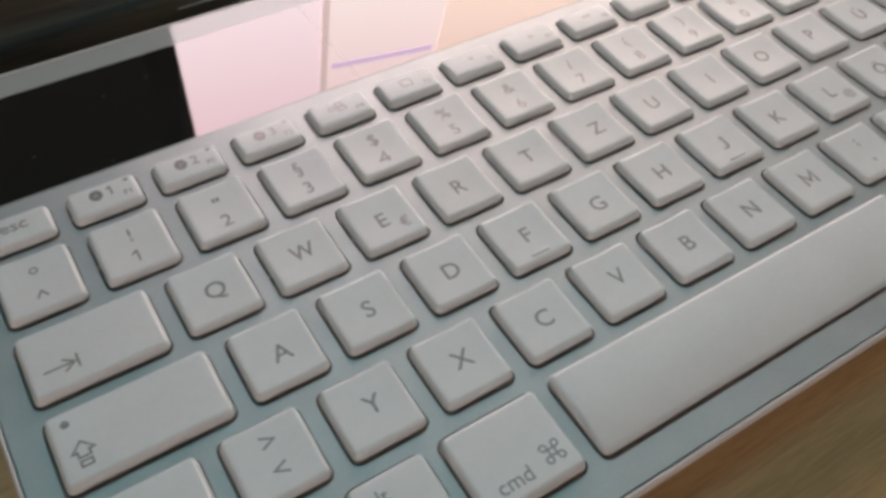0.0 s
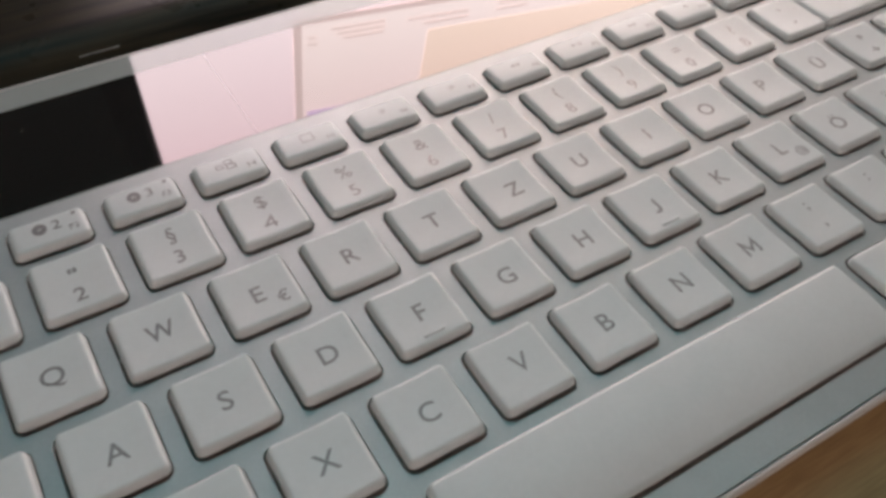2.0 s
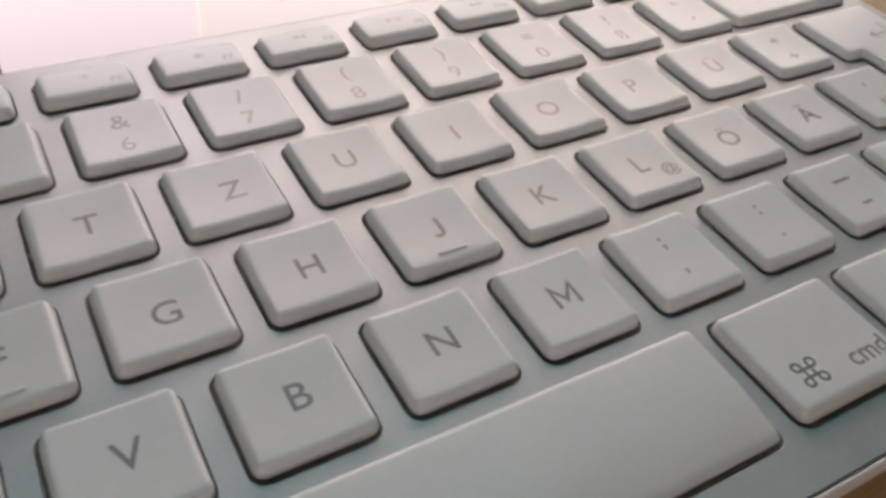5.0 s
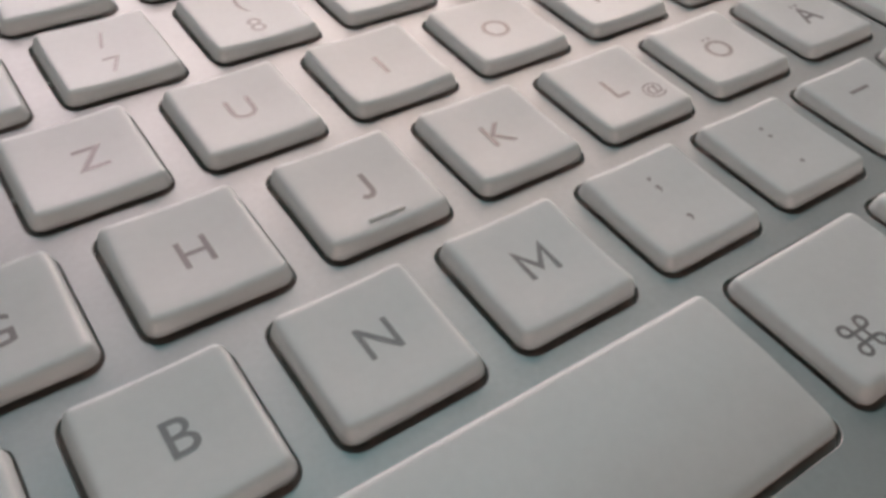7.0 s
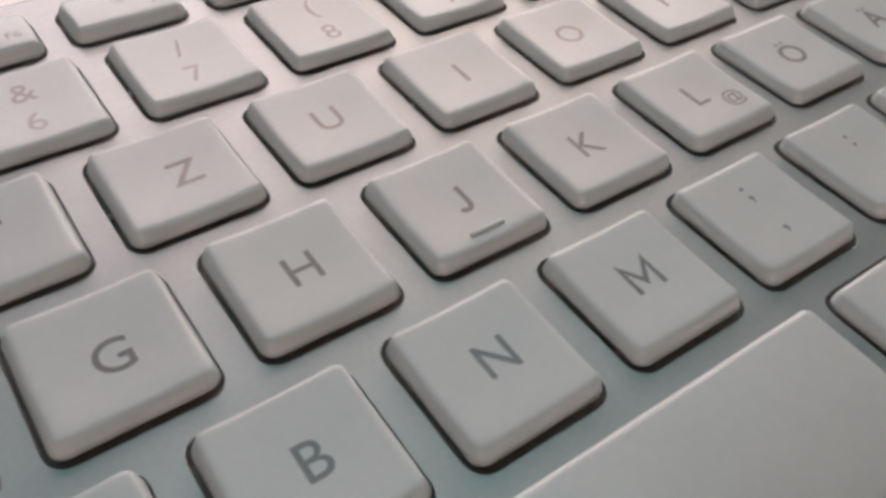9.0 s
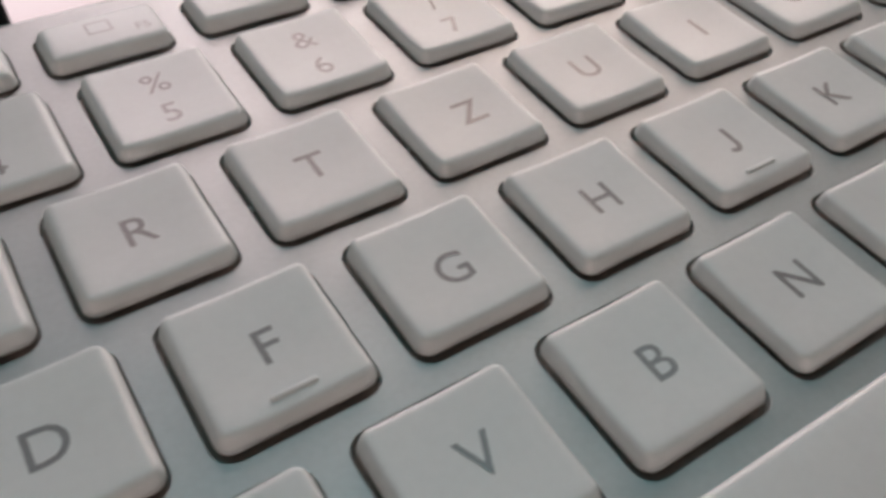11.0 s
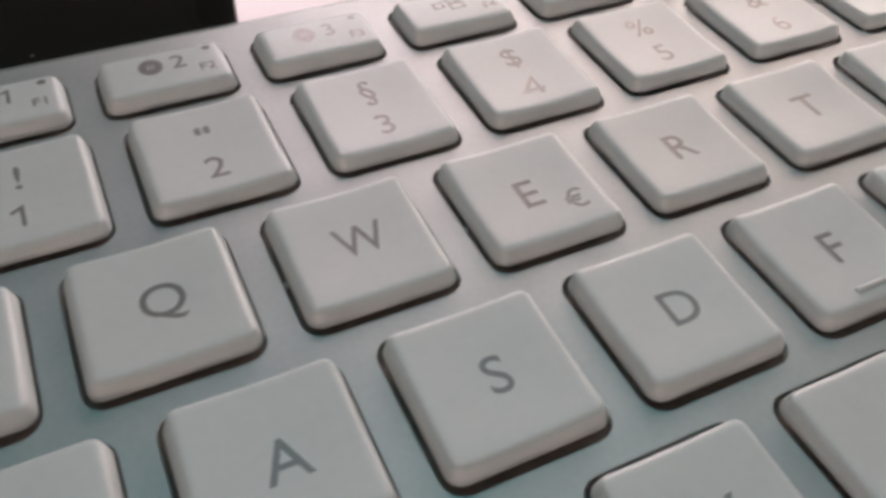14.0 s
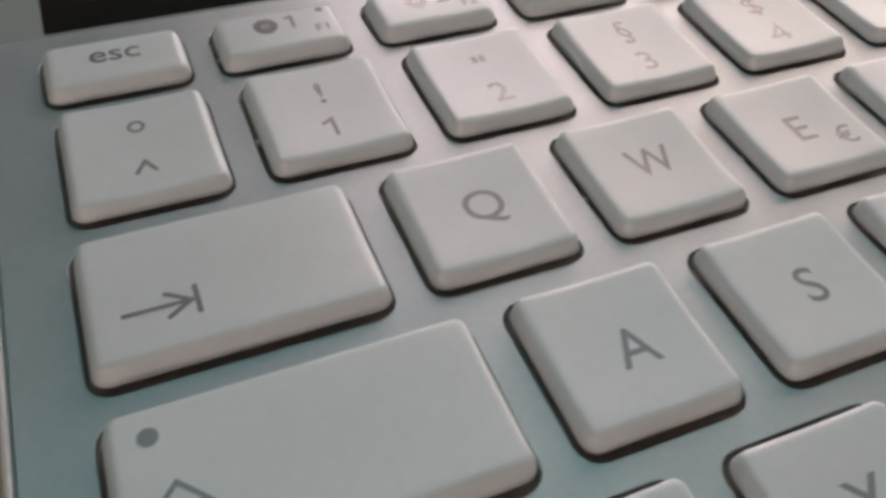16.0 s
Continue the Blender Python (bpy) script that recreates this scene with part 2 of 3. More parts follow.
class Print:
    """Ink on one key: characters, strokes and discs, laid on the key's shaped top."""

    def __init__(self):
        self.verts, self.faces = [], []

    def put(self, verts, faces):
        n = len(self.verts)
        self.verts += [(v[0], v[1]) for v in verts]
        self.faces += [tuple(i + n for i in f) for f in faces]
        return self

    def text(self, text, x, y, cap=3.5, centre=True, line=False):
        """Characters with capitals cap mm high. line: set on their baseline's own middle, not on the ink's."""
        if text in DRAWN:
            return self.stroke([(x + u * cap, y + v * cap) for u, v in DRAWN[text]], 0.165 * cap)
        verts, faces = glyph(text)
        ref = glyph("H")[0]
        tall = max(v.y for v in ref) - min(v.y for v in ref)
        s = cap * MM / tall
        lo = Vector((min(v.x for v in verts), min(v.y for v in verts)))
        hi = Vector((max(v.x for v in verts), max(v.y for v in verts)))
        mid = (lo + hi) / 2
        if line:
            mid.y = tall / 2
        wide = s * (0.88 if text == "W" else 1)
        return self.put([((v.x - mid.x) * wide + x * MM, (v.y - mid.y) * s + y * MM) for v in verts], faces)

    def stroke(self, points, width=0.45, closed=False):
        pts = [Vector(p) * MM for p in points]
        n = len(pts)
        verts = []
        for i, p in enumerate(pts):
            before = pts[(i - 1) % n] if closed or i else None
            after = pts[(i + 1) % n] if closed or i < n - 1 else None
            a = (p - before).normalized() if before is not None else (after - p).normalized()
            b = (after - p).normalized() if after is not None else a
            side = Vector((-(a + b).y, (a + b).x))
            side = side.normalized() if side.length > 1e-6 else Vector((-a.y, a.x))
            long = width * MM / 2 / max(0.45, side.dot(Vector((-a.y, a.x))))
            verts += [p + side * long, p - side * long]
        m = n if closed else n - 1
        return self.put(verts, [(2 * i, 2 * i + 1, (2 * i + 3) % (2 * n), (2 * i + 2) % (2 * n)) for i in range(m)])

    def disc(self, x, y, rx, ry=None, turn=0.0):
        ry = ry or rx
        pts = []
        for k in range(20):
            a = k / 20 * math.tau
            u, v = rx * math.cos(a), ry * math.sin(a)
            pts.append(((x + u * math.cos(turn) - v * math.sin(turn)) * MM, (y + u * math.sin(turn) + v * math.cos(turn)) * MM))
        return self.put(pts, [tuple(range(20))])

    def ring(self, x, y, r, width=0.35, start=0.0, sweep=math.tau, n=18):
        closed = sweep > 6.28
        return self.stroke([(x + r * math.cos(start + sweep * k / n), y + r * math.sin(start + sweep * k / n)) for k in range(n if closed else n + 1)], width, closed)

    def box(self, x, y, w, h, width=0.28):
        return self.stroke([(x - w / 2, y - h / 2), (x + w / 2, y - h / 2), (x + w / 2, y + h / 2), (x - w / 2, y + h / 2)], width, True)

    def bmesh(self, style, hw, hh):
        bm = bmesh.new()
        made = [bm.verts.new((x, y, 0)) for x, y in self.verts]
        for f in self.faces:
            if len(set(f)) > 2:
                try:
                    bm.faces.new([made[i] for i in f])
                except ValueError:
                    pass
        bmesh.ops.triangulate(bm, faces=[f for f in bm.faces if len(f.verts) > 4])
        for v in bm.verts:
            v.co.z = shape_height(style, hw, hh, v.co.x, v.co.y) + 0.035 * MM
        for f in bm.faces:
            if f.normal.z < 0:
                f.normal_flip()
        return bm


def command_sign(ink, x, y, a, r):
    """The looped square of the command key: a is half the square, r the loops' radius."""
    for side in (-a, a):
        ink.stroke([(x + side, y - a - r), (x + side, y + a + r)], 0.4)
        ink.stroke([(x - a - r, y + side), (x + a + r, y + side)], 0.4)
    for dx in (-1, 1):
        for dy in (-1, 1):
            arc = [(math.cos(k / 14 * 1.5 * math.pi + math.pi), -math.sin(k / 14 * 1.5 * math.pi + math.pi)) for k in range(15)]
            ink.stroke([(x + dx * (a + r + r * u), y + dy * (a + r + r * v)) for u, v in arc], 0.4)


def star(ink, x, y, r):
    ink.disc(x, y, r * 0.45)
    for k in range(8):
        a = k * math.tau / 8
        ink.stroke([(x + r * 0.7 * math.cos(a), y + r * 0.7 * math.sin(a)), (x + r * 1.15 * math.cos(a), y + r * 1.15 * math.sin(a))], 0.18)


def wedge(ink, x, y, s, way):
    ink.put([((x + way * s) * MM, y * MM), ((x - way * s * 0.7) * MM, (y + s) * MM), ((x - way * s * 0.7) * MM, (y - s) * MM)], [(0, 1, 2) if way < 0 else (0, 2, 1)])


def speaker(ink, x, y, waves):
    ink.put([((x - 0.9) * MM, (y - 0.35) * MM), ((x - 0.4) * MM, (y - 0.35) * MM), ((x + 0.2) * MM, (y - 0.8) * MM), ((x + 0.2) * MM, (y + 0.8) * MM),
             ((x - 0.4) * MM, (y + 0.35) * MM), ((x - 0.9) * MM, (y + 0.35) * MM)], [(0, 1, 2, 3, 4, 5)])
    for k in range(waves):
        ink.ring(x + 0.2, y, 0.7 + 0.45 * k, 0.18, -0.8, 1.6, 6)


# ---- the room ----
def wall_box(name, x0, x1, y0, y1, z0, z1, material, label, category, bevel=0.0):
    ob = part(name, block(x1 - x0, y1 - y0, z1 - z0, bevel, ((x0 + x1) / 2, (y0 + y1) / 2, z0)), material, None, "", False)
    return tagged(ob, label, category, "", "structure")


DESK_Z = -13.0 * MM
FLOOR_Z = DESK_Z - 0.74
wall_box("floor", -2.1, 2.1, -2.4, 1.3, FLOOR_Z - 0.1, FLOOR_Z, carpet, "grey carpet under the desk", "floor")
wall_box("ceiling", -2.1, 2.1, -2.4, 1.3, 1.70, 1.80, ceiling_paint, "plain white painted ceiling", "ceiling")
wall_box("wall_north", -2.1, 2.1, 1.3, 1.4, FLOOR_Z, 1.70, darkened_plaster, "plain unseen wall behind the monitor, darkened for the solar cell's reflection", "wall")
wall_box("wall_south", -2.1, 2.1, -2.5, -2.4, FLOOR_Z, 1.70, plaster, "plain painted wall across the room", "wall")
wall_box("wall_east", 2.1, 2.2, -2.5, 1.4, FLOOR_Z, 1.70, plaster, "plain painted side wall", "wall")
wall_box("wall_west", -2.2, -2.1, -2.5, 1.4, FLOOR_Z, 1.70, plaster, "plain painted side wall", "wall")
# unseen panel that houses the added cool fill
light = thing("cool_fill_panel", "flat white unseen ceiling panel, added for cool fill light", "lamp")
part("housing", block(2.46, 0.86, 0.05, 0.006, (*COOL_FILL_AT, 1.65)), frame_white, light)

# unseen lamp behind the viewer, added to brighten the keys' front and left sides
lamp = thing("warm_fill_lamp", "unseen floor lamp with a paper globe, added for warm fill light", "lamp")
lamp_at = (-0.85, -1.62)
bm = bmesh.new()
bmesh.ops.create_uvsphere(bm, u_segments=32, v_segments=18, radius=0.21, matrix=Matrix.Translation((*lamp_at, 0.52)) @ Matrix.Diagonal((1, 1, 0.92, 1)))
part("globe", bm, Mat("warm_fill_paper", (1.0, 0.76, 0.70), rough=0.8, glow=WARM_FILL_GLOW), lamp, "glowing paper globe of the added warm fill")
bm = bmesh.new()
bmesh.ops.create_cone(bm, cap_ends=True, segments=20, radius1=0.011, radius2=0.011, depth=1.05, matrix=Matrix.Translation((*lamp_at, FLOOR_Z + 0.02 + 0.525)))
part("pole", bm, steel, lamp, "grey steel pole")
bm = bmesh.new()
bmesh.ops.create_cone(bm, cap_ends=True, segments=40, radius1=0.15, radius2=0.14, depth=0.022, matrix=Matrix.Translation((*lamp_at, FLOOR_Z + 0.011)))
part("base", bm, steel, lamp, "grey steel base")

# ---- the desk ----
desk = thing("desk", "warm brown wooden desk with straight grain", "desk")
part("tabletop", block(1.7, 0.9, 0.028, 0.004, (0.1, 0.22, DESK_Z - 0.028)), wood, desk)
for x in (-0.70, 0.90):
    for y in (-0.18, 0.62):
        part("leg", block(0.05, 0.05, 0.74 - 0.028, 0.004, (x, y, FLOOR_Z)), steel, desk, "grey steel leg")

# ---- the monitor ----
monitor = thing("monitor", "black monitor with a bright pinkish screen on a glossy foot", "monitor")
LEAN = math.atan(0.33)
SCREEN = Matrix.Translation((0.0692, 0.2887, 0.050)) @ Matrix.Rotation(radians(-11.5), 4, "Z") @ Matrix.Rotation(-LEAN, 4, "X")
SW, SH = 0.531, 0.332


def on_screen(name, u0, u1, v0, v1, proud, thick, material, parent, label="", bevel=0.0):
    """A slab on the screen: u across from its left edge, v up from its lower edge, in metres."""
    bm = block(u1 - u0, thick, v1 - v0, bevel, ((u0 + u1) / 2, -proud - thick / 2, v0))
    bmesh.ops.transform(bm, matrix=SCREEN, verts=bm.verts[:])
    return part(name, bm, material, parent, label, False)


on_screen("housing", -0.020, SW + 0.020, -0.028, SH + 0.020, -0.047, 0.045, bezel_black, monitor, "black back housing", 0.006)
screen = on_screen("screen", 0, SW, 0, SH, -0.002, 0.002, glow_pink, monitor, "lit pinkish white screen")
for u0, u1, v0, v1 in ((-0.020, 0, -0.028, SH + 0.020), (SW, SW + 0.020, -0.028, SH + 0.020), (0, SW, -0.028, 0), (0, SW, SH, SH + 0.020)):
    on_screen("bezel", u0, u1, v0, v1, -0.002, 0.006, bezel_black, monitor, "", 0.001)
on_screen("window_panel", 0.098, SW - 0.004, 0.112, SH - 0.03, 0, 0.0004, glow_cream, screen, "pale window on the screen")
on_screen("window_border", 0.093, 0.098, 0.107, SH - 0.03, 0, 0.0005, glow_line, screen)
on_screen("window_border", 0.098, SW - 0.004, 0.107, 0.112, 0, 0.0005, glow_line, screen)
on_screen("lower_panel", 0.098, SW - 0.004, 0.012, 0.104, 0, 0.0004, glow_warm, screen)
on_screen("peach_picture", 0.180, SW - 0.012, 0.136, SH - 0.034, 0.0004, 0.0003, glow_peach, screen, "peach coloured picture on the screen")
on_screen("screen_bar", 0.101, 0.176, 0.203, 0.209, 0.0004, 0.0004, glow_violet, screen, "violet bar on the screen")
for u, v, w in ((0.102, 0.124, 0.005), (0.116, 0.119, 0.034), (0.120, 0.124, 0.030), (0.124, 0.129, 0.026), (0.165, 0.122, 0.040), (0.176, 0.128, 0.030),
                (0.225, 0.120, 0.022), (0.225, 0.126, 0.022), (0.260, 0.122, 0.050), (0.102, 0.130, 0.006)):
    on_screen("writing", u, u + w, v, v + 0.0022, 0.0004, 0.0003, glow_text, screen)
bm = block(0.10, 0.028, 0.16, 0.006, (0.34, 0.335, DESK_Z + 0.008))
part("neck", bm, bezel_black, monitor)
foot = bmesh.new()
last = None
FOOT = rect(-0.150, 0.640, 0.0990, 0.420)
for inset, z in ((2, 0), (0.4, 0.3), (0, 1.0), (0.8, 2.4), (2.6, 4.2), (5.4, 6.2), (8.6, 7.9), (12.0, 9.0), (15.0, 9.5), (40, 9.8)):
    ring = [foot.verts.new((p.x, p.y, DESK_Z + z * MM)) for p in outline(FOOT, inset * MM, 30 * MM)]
    if last:
        bridge(foot, last, ring)
    else:
        foot.faces.new(list(reversed(ring)))
    last = ring
foot.faces.new(last)
part("foot", foot, base_black, monitor, "glossy black foot plate with a rounded edge")

# thin pale bar that paints in a highlight along the foot's rounded edge
part("edge_highlight", block(10.5 * MM, 0.5 * MM, 0.3 * MM, 0.12 * MM, (36 * MM, 103.4 * MM, DESK_Z + 5.35 * MM)), highlight_grey, monitor, "pale streak painting a highlight on the foot's edge")

# ---- the keyboard ----
keyboard = thing("keyboard", "white compact solar keyboard with grey printed legends on a wooden desk", "keyboard")
X0, X1, Y0, Y1 = -42.4, 245.4, -73.9, 86.8
PANEL_Y = 43.7

# Keys: left, right, front and back of the top face in mm, the kind of top, and what is printed.
KEYCAPS = []


def add_key(x0, x1, y0, y1, style="dish", ink=None, pale=False, words="plain", corners=None):
    KEYCAPS.append((corners or rect(x0, x1, y0, y1), style, ink, pale, words))


# where the print sits a little off a key's middle, mm
NUDGE = {"Q": (0.4, -0.1), "W": (0.35, 0.45), "R": (0.2, -0.0), "Z": (1.0, -0.2), "A": (0.6, -0.3), "S": (0.3, 0.1), "D": (0.4, 0.0), "G": (0.2, -0.5), "Y": (0.5, 0.6), "X": (0.4, 0.4), "C": (0.25, 0.05), "V": (0.6, 0.7), "T": (0.15, 0.2), "U": (-0.1, 0.1), "O": (-0.4, -0.0), "H": (0.2, -0.1), "K": (-0.1, -0.0), "B": (0.5, 0.25), "N": (0.4, 0.4), "M": (0.1, 0.45), "F": (0.3, 0.1), "E": (-0.3, -0.3), "I": (0.1, -0.1), "P": (-0.6, 0.3), "J": (0.4, -0.1), "L": (-0.3, 0.1)}


def letters(first, y, names, half=7.2, rise=7.2):
    for i, name in enumerate(names):
        ink = Print()
        dx, dy = NUDGE.get(name, (0.2, 0.0))
        dy -= 0.1
        ink.text(name, dx, dy if name not in "ÜÖÄ" else dy + 0.4, 3.8)
        if name in ("E", "L"):
            ink.text("€" if name == "E" else "@", 3.8, -2.9, 2.6 if name == "E" else 2.2)
        add_key(first + 19 * i - half, first + 19 * i + half, y - rise - (0.4 if y > 10 else 0.05), y + rise + 0.15, "dish", ink, False, "letter " + name)


def pair(x, y, upper, lower, words, half=7.2, rise=7.2, cap=3.35):
    ink = Print()
    if lower == "1":
        ink.text(upper, 0.2, 2.7, cap).stroke([(-1.05, -2.45), (0.05, -1.75), (0.05, -4.55)], 0.42)
        upper = lower = lambda i: None
    if upper == "\"":
        upper = lambda i: i.stroke([(-0.42, 3.75), (-0.42, 2.55)], 0.66).stroke([(0.52, 3.75), (0.52, 2.55)], 0.66)
    upper(ink) if callable(upper) else ink.text(upper, 0.2, 2.7, cap)
    lower(ink) if callable(lower) else ink.text(lower, 0, -3.1, cap)
    add_key(x - half, x + half, y - rise - (0.4 if y > 10 else 0.05), y + rise + 0.15, "dish", ink, False, words)


NUM_Y, Q_Y, A_Y, Z_Y = 19.2, 0.0, -19.0, -38.1
# function row
fn_y0, fn_y1 = 30.4, 38.6
ink = Print().text("esc", 0.1, 1.0, 3.0, line=True)
add_key(-36.2, -21.6, fn_y0, fn_y1, "crown", ink, False, "esc")
for k in range(12):
    ink = Print()
    small = "F%d" % (k + 1)
    ink.text(small, 4.8 if k < 9 else 4.5, -1.05, 1.45)
    if k < 3:
        ink.stroke([(-1.5 + 0.9 * math.cos(a / 16 * math.tau), 0.9 + 1.1 * math.sin(a / 16 * math.tau)) for a in range(16)], 1.0, True).stroke([(-1.5, 0.3), (-1.5, 1.5)], 0.35)
        ink.disc(5.4, 2.7, 0.5)
        ink.text(str(k + 1), 1.7, 1.0, 2.6) if k else ink.stroke([(0.9, 1.8), (1.7, 2.25), (1.7, -0.25)], 0.40)
    elif k == 3:
        ink.box(-1.8, 0.9, 1.3, 1.2, 0.28).box(0.4, 1.8, 1.6, 1.2, 0.28).box(0.6, 0.2, 1.9, 1.2, 0.28)
    elif k == 4:
        ink.box(-0.2, 0.9, 2.8, 2.4, 0.30)
    elif k in (5, 6):
        star(ink, 0.1, 1.0, 0.75 if k == 5 else 1.0)
    elif k == 7:
        wedge(ink, -0.8, 1.0, 0.75, -1), wedge(ink, 0.6, 1.0, 0.75, -1)
    elif k == 8:
        wedge(ink, -0.7, 1.0, 0.75, 1), ink.stroke([(0.8, 0.3), (0.8, 1.7)], 0.3), ink.stroke([(1.5, 0.3), (1.5, 1.7)], 0.3)
    elif k == 9:
        wedge(ink, -0.8, 1.0, 0.75, 1), wedge(ink, 0.6, 1.0, 0.75, 1)
    else:
        speaker(ink, 0.1, 1.0, 1 if k == 10 else 2)
    c = -10.3 + 18.757 * k
    add_key(c - 7.2, c + 7.2, fn_y0, fn_y1, "crown", ink, k > 3, small)
ink = Print()
ink.put([(-1.1 * MM, 0.3 * MM), (1.1 * MM, 0.3 * MM), (0, 1.7 * MM)], [(0, 1, 2)]).stroke([(-1.1, -0.3), (1.1, -0.3)], 0.4)
add_key(207.6, 222.0, fn_y0, fn_y1, "crown", ink, True, "eject")
ink = Print()
star(ink, 0, 0.6, 0.9)
add_key(226.4, 240.8, fn_y0, fn_y1, "crown", ink, True, "a small sun")

# number row
pair(-28.5, NUM_Y, lambda i: i.ring(0, 3.2, 0.72, 0.36), lambda i: i.stroke([(-1.0, -4.0), (0, -2.3), (1.0, -4.0)], 0.42), "degree sign and circumflex")
for k, (up, low) in enumerate(zip(["!", "\"", "§", "$", "%", "&", "/", "(", ")", "=", "?"], ["1", "2", "3", "4", "5", "6", "7", "8", "9", "0", "ß"])):
    pair(-9.5 + 19 * k, NUM_Y, up, low, "symbol and " + low)
pair(199.5, NUM_Y, lambda i: i.stroke([(-0.5, 3.9), (0.4, 2.9)], 0.45), lambda i: i.stroke([(-0.4, -3.4), (0.5, -2.4)], 0.45), "accents")
ink = Print().stroke([(6.0, 0), (12.6, 0)], 0.4).stroke([(7.6, 1.2), (6.0, 0), (7.6, -1.2)], 0.4)
add_key(208.3, 240.8, NUM_Y - 7.6, NUM_Y + 7.3, "flat", ink, True, "backspace arrow")

# upper letter row
ink = Print().stroke([(-9.4, -2.4), (-3.7, -2.4)], 0.45).stroke([(-5.8, -1.0), (-3.7, -2.4), (-5.8, -3.8)], 0.45).stroke([(-3.2, -0.8), (-3.2, -4.0)], 0.45)
add_key(-36.2, -11.6, Q_Y - 7.45, Q_Y + 7.3, "flat", ink, False, "tab arrow")
letters(0.0, Q_Y, "QWERTZUIOPÜ")
pair(209.0, Q_Y, "*", "+", "asterisk and plus")

# home row
ink = Print().disc(-11.5, 4.75, 0.8)
ink.stroke([(-11.2, -2.6), (-11.2, -1.5), (-12.1, -1.5), (-10.2, 0.5), (-8.3, -1.5), (-9.2, -1.5), (-9.2, -2.6)], 0.44, True).box(-10.2, -3.9, 1.9, 1.1, 0.44)
add_key(-36.2, -6.9, A_Y - 7.45, A_Y + 7.3, "flat", ink, False, "capital lock arrow and dot")
letters(4.75, A_Y, "ASDFGHJKLÖÄ")
pair(213.75, A_Y, "'", "#", "apostrophe and hash")

# lower letter row
ink = Print().stroke([(-5.2, -4.0), (-5.2, -2.3), (-6.3, -2.3), (-3.9, 0.2), (-1.5, -2.3), (-2.6, -2.3), (-2.6, -4.0)], 0.4, True)
add_key(-36.2, -16.3, Z_Y - 7.3, Z_Y + 7.3, "flat", ink, False, "shift arrow")
pair(-4.75, Z_Y, lambda i: i.stroke([(-1.0, 4.5), (1.4, 3.4), (-1.0, 2.3)], 0.46), lambda i: i.stroke([(1.5, -1.2), (-0.9, -2.3), (1.5, -3.4)], 0.46), "angle brackets")
letters(14.25, Z_Y, "YXCVBNM")
pair(147.25, Z_Y, ";", ",", "semicolon and comma", cap=3.0)
pair(166.25, Z_Y, ":", ".", "colon and full stop", cap=3.0)
pair(185.25, Z_Y, lambda i: i.stroke([(-1.9, 2.6), (1.9, 2.6)], 0.5), lambda i: i.stroke([(-1.0, -3.0), (1.0, -3.0)], 0.5), "underscore and dash")
ink = Print().stroke([(7, -2), (7, -0.4), (5.9, -0.4), (8.3, 2.1), (10.7, -0.4), (9.6, -0.4), (9.6, -2)], 0.4, True)
add_key(196.9, 240.8, Z_Y - 7.3, Z_Y + 7.3, "flat", ink, False, "shift arrow")

# bottom row
b0, b1 = -66.6, -50.0
add_key(-36.2, -20.6, b0, b1, "flat", Print().text("fn", -3.5, 4.8, 2.7, line=True), False, "fn")
add_key(-16.8, -1.2, b0, b1, "flat", Print().text("ctrl", -2.6, 4.8, 2.7, line=True), False, "ctrl")
add_key(2.6, 17.2, b0, b1, "flat", Print().text("alt", -3.2, 4.6, 2.7, line=True), False, "alt")
ink = Print().text("cmd", -2.8, -4.5, 2.9, line=True)
command_sign(ink, 5.9, -3.4, 0.62, 0.62)
add_key(21.0, 41.0, b0, b1, "flat", ink, False, "cmd")
add_key(45.2, 139.6, b0 - 0.2, b1 + 0.45, "roll", None, False, "space bar")
ink = Print().text("cmd", 5.3, -4.2, 2.9, line=True)
command_sign(ink, -4.6, -3.6, 0.62, 0.62)
add_key(143.6, 163.6, b0, b1, "flat", ink, False, "cmd")
add_key(167.6, 182.6, b0, b1, "flat", Print().text("alt", 3.2, 4.6, 2.7, line=True), False, "alt")


def arrow_ink(turn):
    pts = [(1.3, 0), (-0.9, 1.2), (-0.9, -1.2)]
    c, s = math.cos(turn), math.sin(turn)
    return Print().put([((x * c - y * s) * MM, (x * s + y * c) * MM) for x, y in pts], [(0, 1, 2)])


add_key(186.6, 201.6, b0, -59.6, "crown", arrow_ink(math.pi), False, "left arrow")
add_key(205.6, 220.6, b0, -59.6, "crown", arrow_ink(-math.pi / 2), False, "down arrow")
add_key(205.6, 220.6, -57.0, b1, "crown", arrow_ink(math.pi / 2), False, "up arrow")
add_key(224.6, 240.6, b0, -59.6, "crown", arrow_ink(0), False, "right arrow")

# return key, wider at the back
ENTER = [(225.1, -26.3), (240.8, -26.3), (240.8, 7.3), (220.4, 7.3), (220.4, -7.3), (225.1, -7.3)]
ink = Print().stroke([(6.3, 9.5), (6.3, 6.0), (0.6, 6.0)], 0.42).stroke([(2.3, 7.3), (0.6, 6.0), (2.3, 4.7)], 0.42)
add_key(0, 0, 0, 0, "flat", ink, True, "return arrow", ENTER)

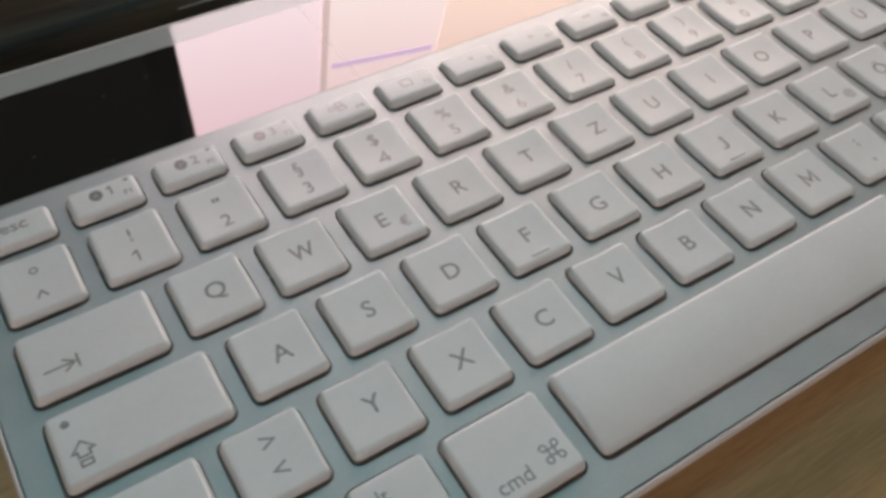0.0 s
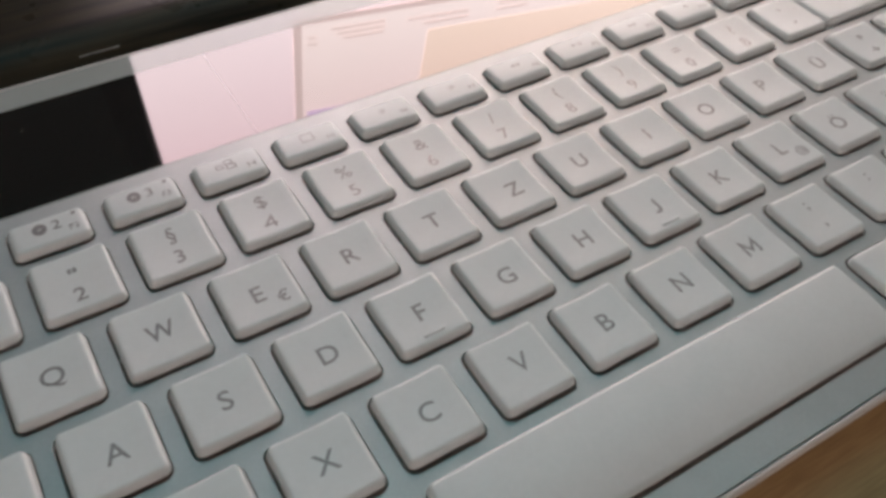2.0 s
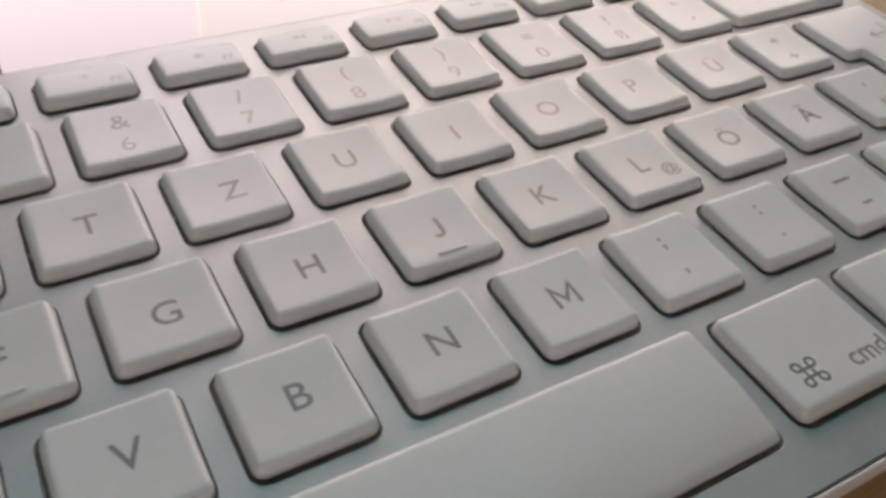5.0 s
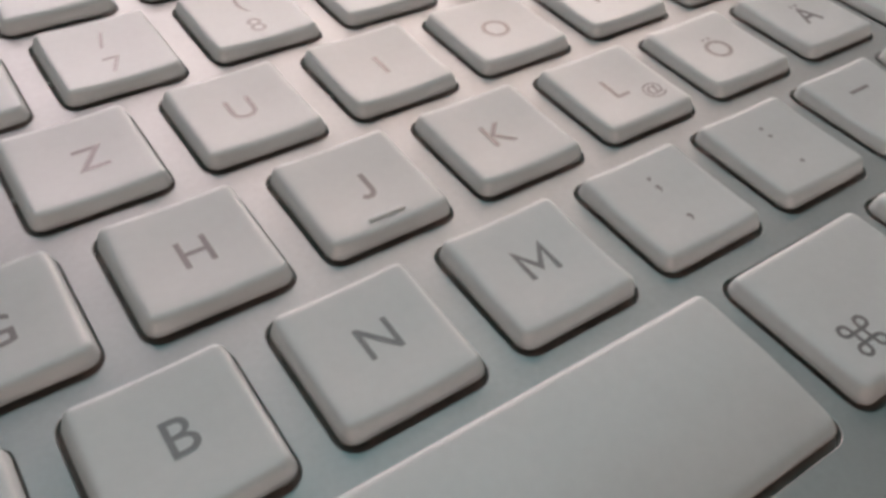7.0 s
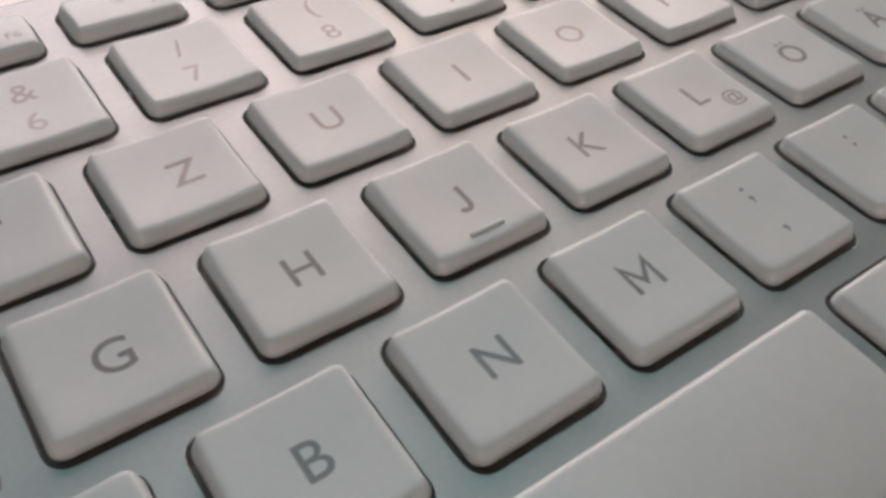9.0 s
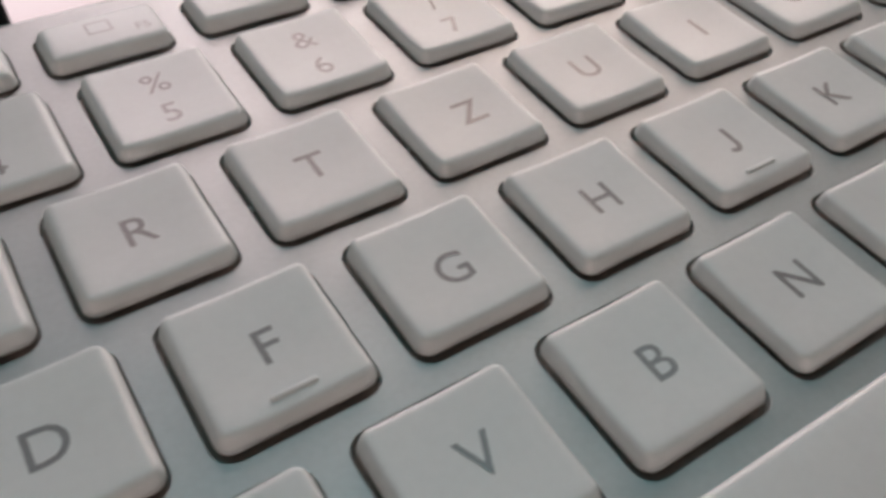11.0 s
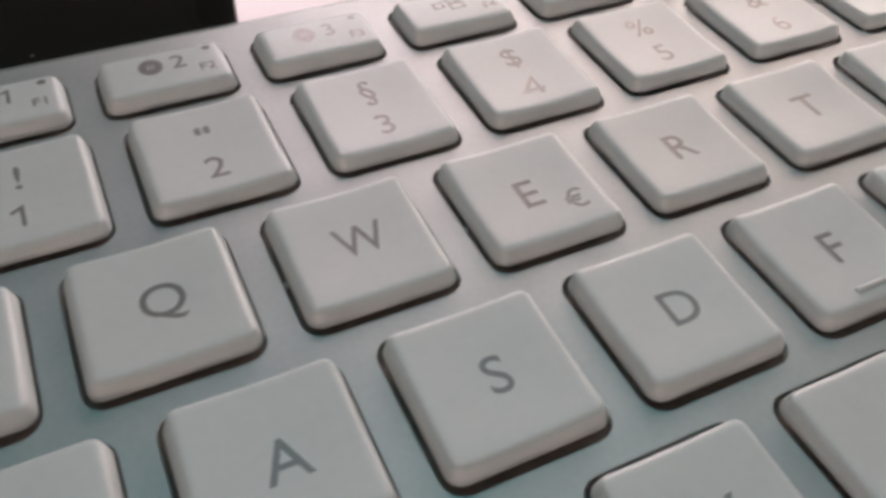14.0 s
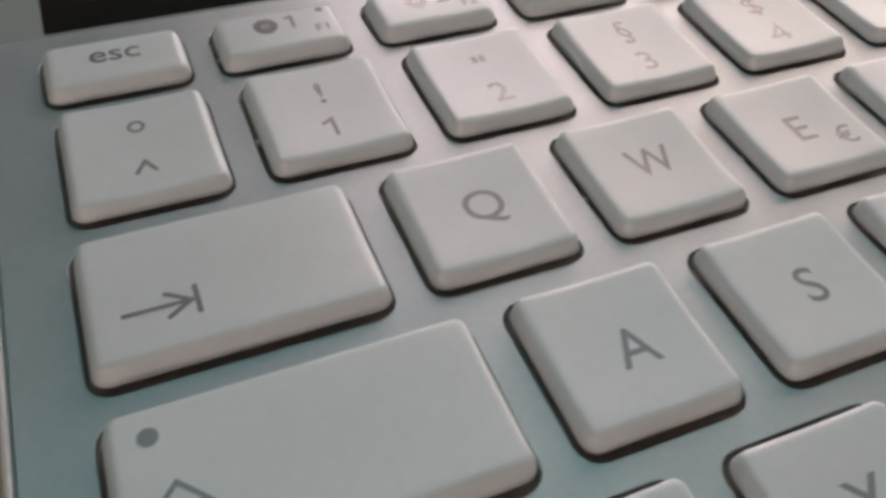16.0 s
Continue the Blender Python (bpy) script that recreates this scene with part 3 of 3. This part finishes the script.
meshes = {}
clips = []
holes = []
for corners, style, ink, pale, words in KEYCAPS:
    xs, ys = [c[0] for c in corners], [c[1] for c in corners]
    cx, cy = (min(xs) + max(xs)) / 2, (min(ys) + max(ys)) / 2
    local = [((x - cx) * MM, (y - cy) * MM) for x, y in corners]
    holes.append([((x - (0.3 if x > cx else 0)) * MM, (y - ((0.4 if style == "roll" else 0.28) if y < cy else (0.6 if style == "roll" else 0))) * MM) for x, y in corners])
    sort = (style, tuple((round(x, 6), round(y, 6)) for x, y in local))
    if sort not in meshes:
        key = part("key", key_mesh(local, style), key_white, keyboard)
        meshes[sort] = key.data
    else:
        key = new("key", meshes[sort])
        key.parent = keyboard
    # small unevenness of seating, as in any used keyboard
    key.matrix_basis = pose(cx * MM, cy * MM, random.uniform(-0.05, 0.05) * MM, random.uniform(-0.25, 0.25), random.uniform(-0.25, 0.25), random.uniform(-0.15, 0.15))
    tagged(key, "white key printed with " + words if ink else "wide plain white space bar")
    hw, hh = (max(xs) - min(xs)) / 2 * MM, (max(ys) - min(ys)) / 2 * MM
    if abs(hw - 7.2 * MM) < 0.01 * MM and cy > -5 and random.random() < 0.6:
        if not clips:
            bm = block(0.4 * MM, 0.6 * MM, 0.5 * MM, 0.1 * MM, (-7.7 * MM, -0.9 * MM, -0.75 * MM))
            clips.append(part("clip", bm, case_white, key, "small white clip beside the key").data)
        else:
            tagged(new("clip", clips[0]), "small white clip beside the key").parent = key
    if ink and ink.verts:
        part("legend", ink.bmesh(style, hw, hh), ink_pale if pale else ink_grey, key, "", False)
        if words in ("letter F", "letter J"):
            bm = block(4.4 * MM, 0.55 * MM, 0.45 * MM, 0.2 * MM, (0.2 * MM, -5.3 * MM, TOP - DISH - 0.29 * MM))
            part("homing_bar", bm, key_white, key, "raised white homing bar")

# deck: one plate with a rounded, chamfered opening for every key
deck = bmesh.new()
rims = []
ring = [deck.verts.new((p.x, p.y, 0)) for p in outline(rect(X0 * MM, X1 * MM, Y0 * MM, PANEL_Y * MM), 0, 1.0 * MM, 4, 2)]
edges = [deck.edges.new((ring[i], ring[(i + 1) % len(ring)])) for i in range(len(ring))]
lip = [deck.verts.new((v.co.x, v.co.y, -1.5 * MM)) for v in ring]
walls = [(ring, lip)]
for corners in holes:
    levels = []
    for inset, z in ((-0.92, 0), (-0.86, -0.03), (-0.83, -0.10), (-0.83, -2.4)):
        levels.append([deck.verts.new((p.x, p.y, z * MM)) for p in outline(corners, inset * MM, 1.3 * MM, 4, 2)])
    edges += [deck.edges.new((levels[0][i], levels[0][(i + 1) % len(levels[0])])) for i in range(len(levels[0]))]
    walls += list(zip(levels, levels[1:]))
bmesh.ops.triangle_fill(deck, use_beauty=True, use_dissolve=False, edges=edges, normal=(0, 0, 1))
for a, b in walls:
    bridge(deck, a, b)
plate = part("deck_plate", deck, deck_silver, keyboard, "pale silver deck with rounded key openings", False)
part("key_bed", block((X1 - X0 - 2) * MM, (PANEL_Y - Y0 - 2) * MM, 1.5 * MM, 0, ((X0 + X1) / 2 * MM, (PANEL_Y + Y0) / 2 * MM, -2.6 * MM)), bed_dark, keyboard, "dark bed below the keys", False)

# solar strip: black cell in a glossy pale border
CX0, CX1, CY0, CY1 = -35.9, 239.0, 44.3, 78.8
border = bmesh.new()
outer = [border.verts.new((p.x, p.y, 0)) for p in outline(rect(X0 * MM, X1 * MM, (PANEL_Y + 0.04) * MM, Y1 * MM), 0, 0.5 * MM, 4, 2)]
inner = [border.verts.new((p.x, p.y, 0)) for p in outline(rect(CX0 * MM, CX1 * MM, CY0 * MM, CY1 * MM), 0, 0.5 * MM, 4, 2)]
skirt = [border.verts.new((v.co.x, v.co.y, -1.5 * MM)) for v in outer]
bridge(border, outer, inner)
bridge(border, outer, skirt)
strip = part("solar_strip", border, border_white, keyboard, "glossy pale border of the solar strip", False)
cell = bmesh.new()
cell.faces.new([cell.verts.new((p.x, p.y, 0)) for p in outline(rect(CX0 * MM, CX1 * MM, CY0 * MM, CY1 * MM), 0, 0.5 * MM, 4, 2)])
solar = part("solar_cell", cell, cell_black, keyboard, "glossy black solar cell", False)
joint_grey = tinted(Mat("fine_grey_joint", (0.10, 0.09, 0.09), rough=0.04, ior=1.62, coat=1.0, coat_rough=0.01), 0.2, 900, 90)
joint_grey.b.inputs["Coat IOR"].default_value = 1.85
part("cell_joint", block(0.22 * MM, (CY1 - CY0 - 0.6) * MM, 0.05 * MM, 0, (56.4 * MM, (CY0 + CY1) / 2 * MM, -0.02 * MM)), joint_grey, solar, "fine pale joint between two cells", False)
specks = random.Random(5)
dust = bmesh.new()
for k in range(24):
    x, y, r = specks.uniform(-35, 200), specks.uniform(46, 78), specks.uniform(0.04, 0.13)
    bmesh.ops.create_icosphere(dust, subdivisions=1, radius=r * MM, matrix=pose(x * MM, y * MM, 0.02 * MM, 0, 0, specks.uniform(0, 180)) @ Matrix.Diagonal((specks.uniform(0.7, 2.2), 1, 0.5, 1)))
part("dust", dust, dust_white, solar, "pale dust specks")["kind"] = "stuff"

# case: rounded rim round the deck, tapering to the underside
case = bmesh.new()
last = None
for inset, z in ((0.6, -1.4), (-0.44, -1.0), (-0.46, -0.12), (-0.62, -0.02), (-0.84, -0.08), (-1.08, -0.36), (-1.27, -0.9), (-1.32, -1.6), (-1.15, -2.8), (-0.5, -5.2), (1.2, -8.6), (3.0, -11.0), (5.0, -11.8)):
    ring = [case.verts.new((p.x, p.y, z * MM)) for p in outline(rect(X0 * MM, X1 * MM, Y0 * MM, Y1 * MM), inset * MM, 1.2 * MM if inset > 0 else 1.4 * MM, 6, 8)]
    if last:
        bridge(case, last, ring)
    last = ring
case.faces.new(last)
part("case", case, case_white, keyboard, "white plastic case with a rounded rim")
for x in (-30, 234):
    for y in (-62, 78):
        part("rubber_foot", block(18 * MM, 6 * MM, 1.6 * MM, 0.5 * MM, (x * MM, y * MM, DESK_Z)), rubber, keyboard, "dark rubber foot")
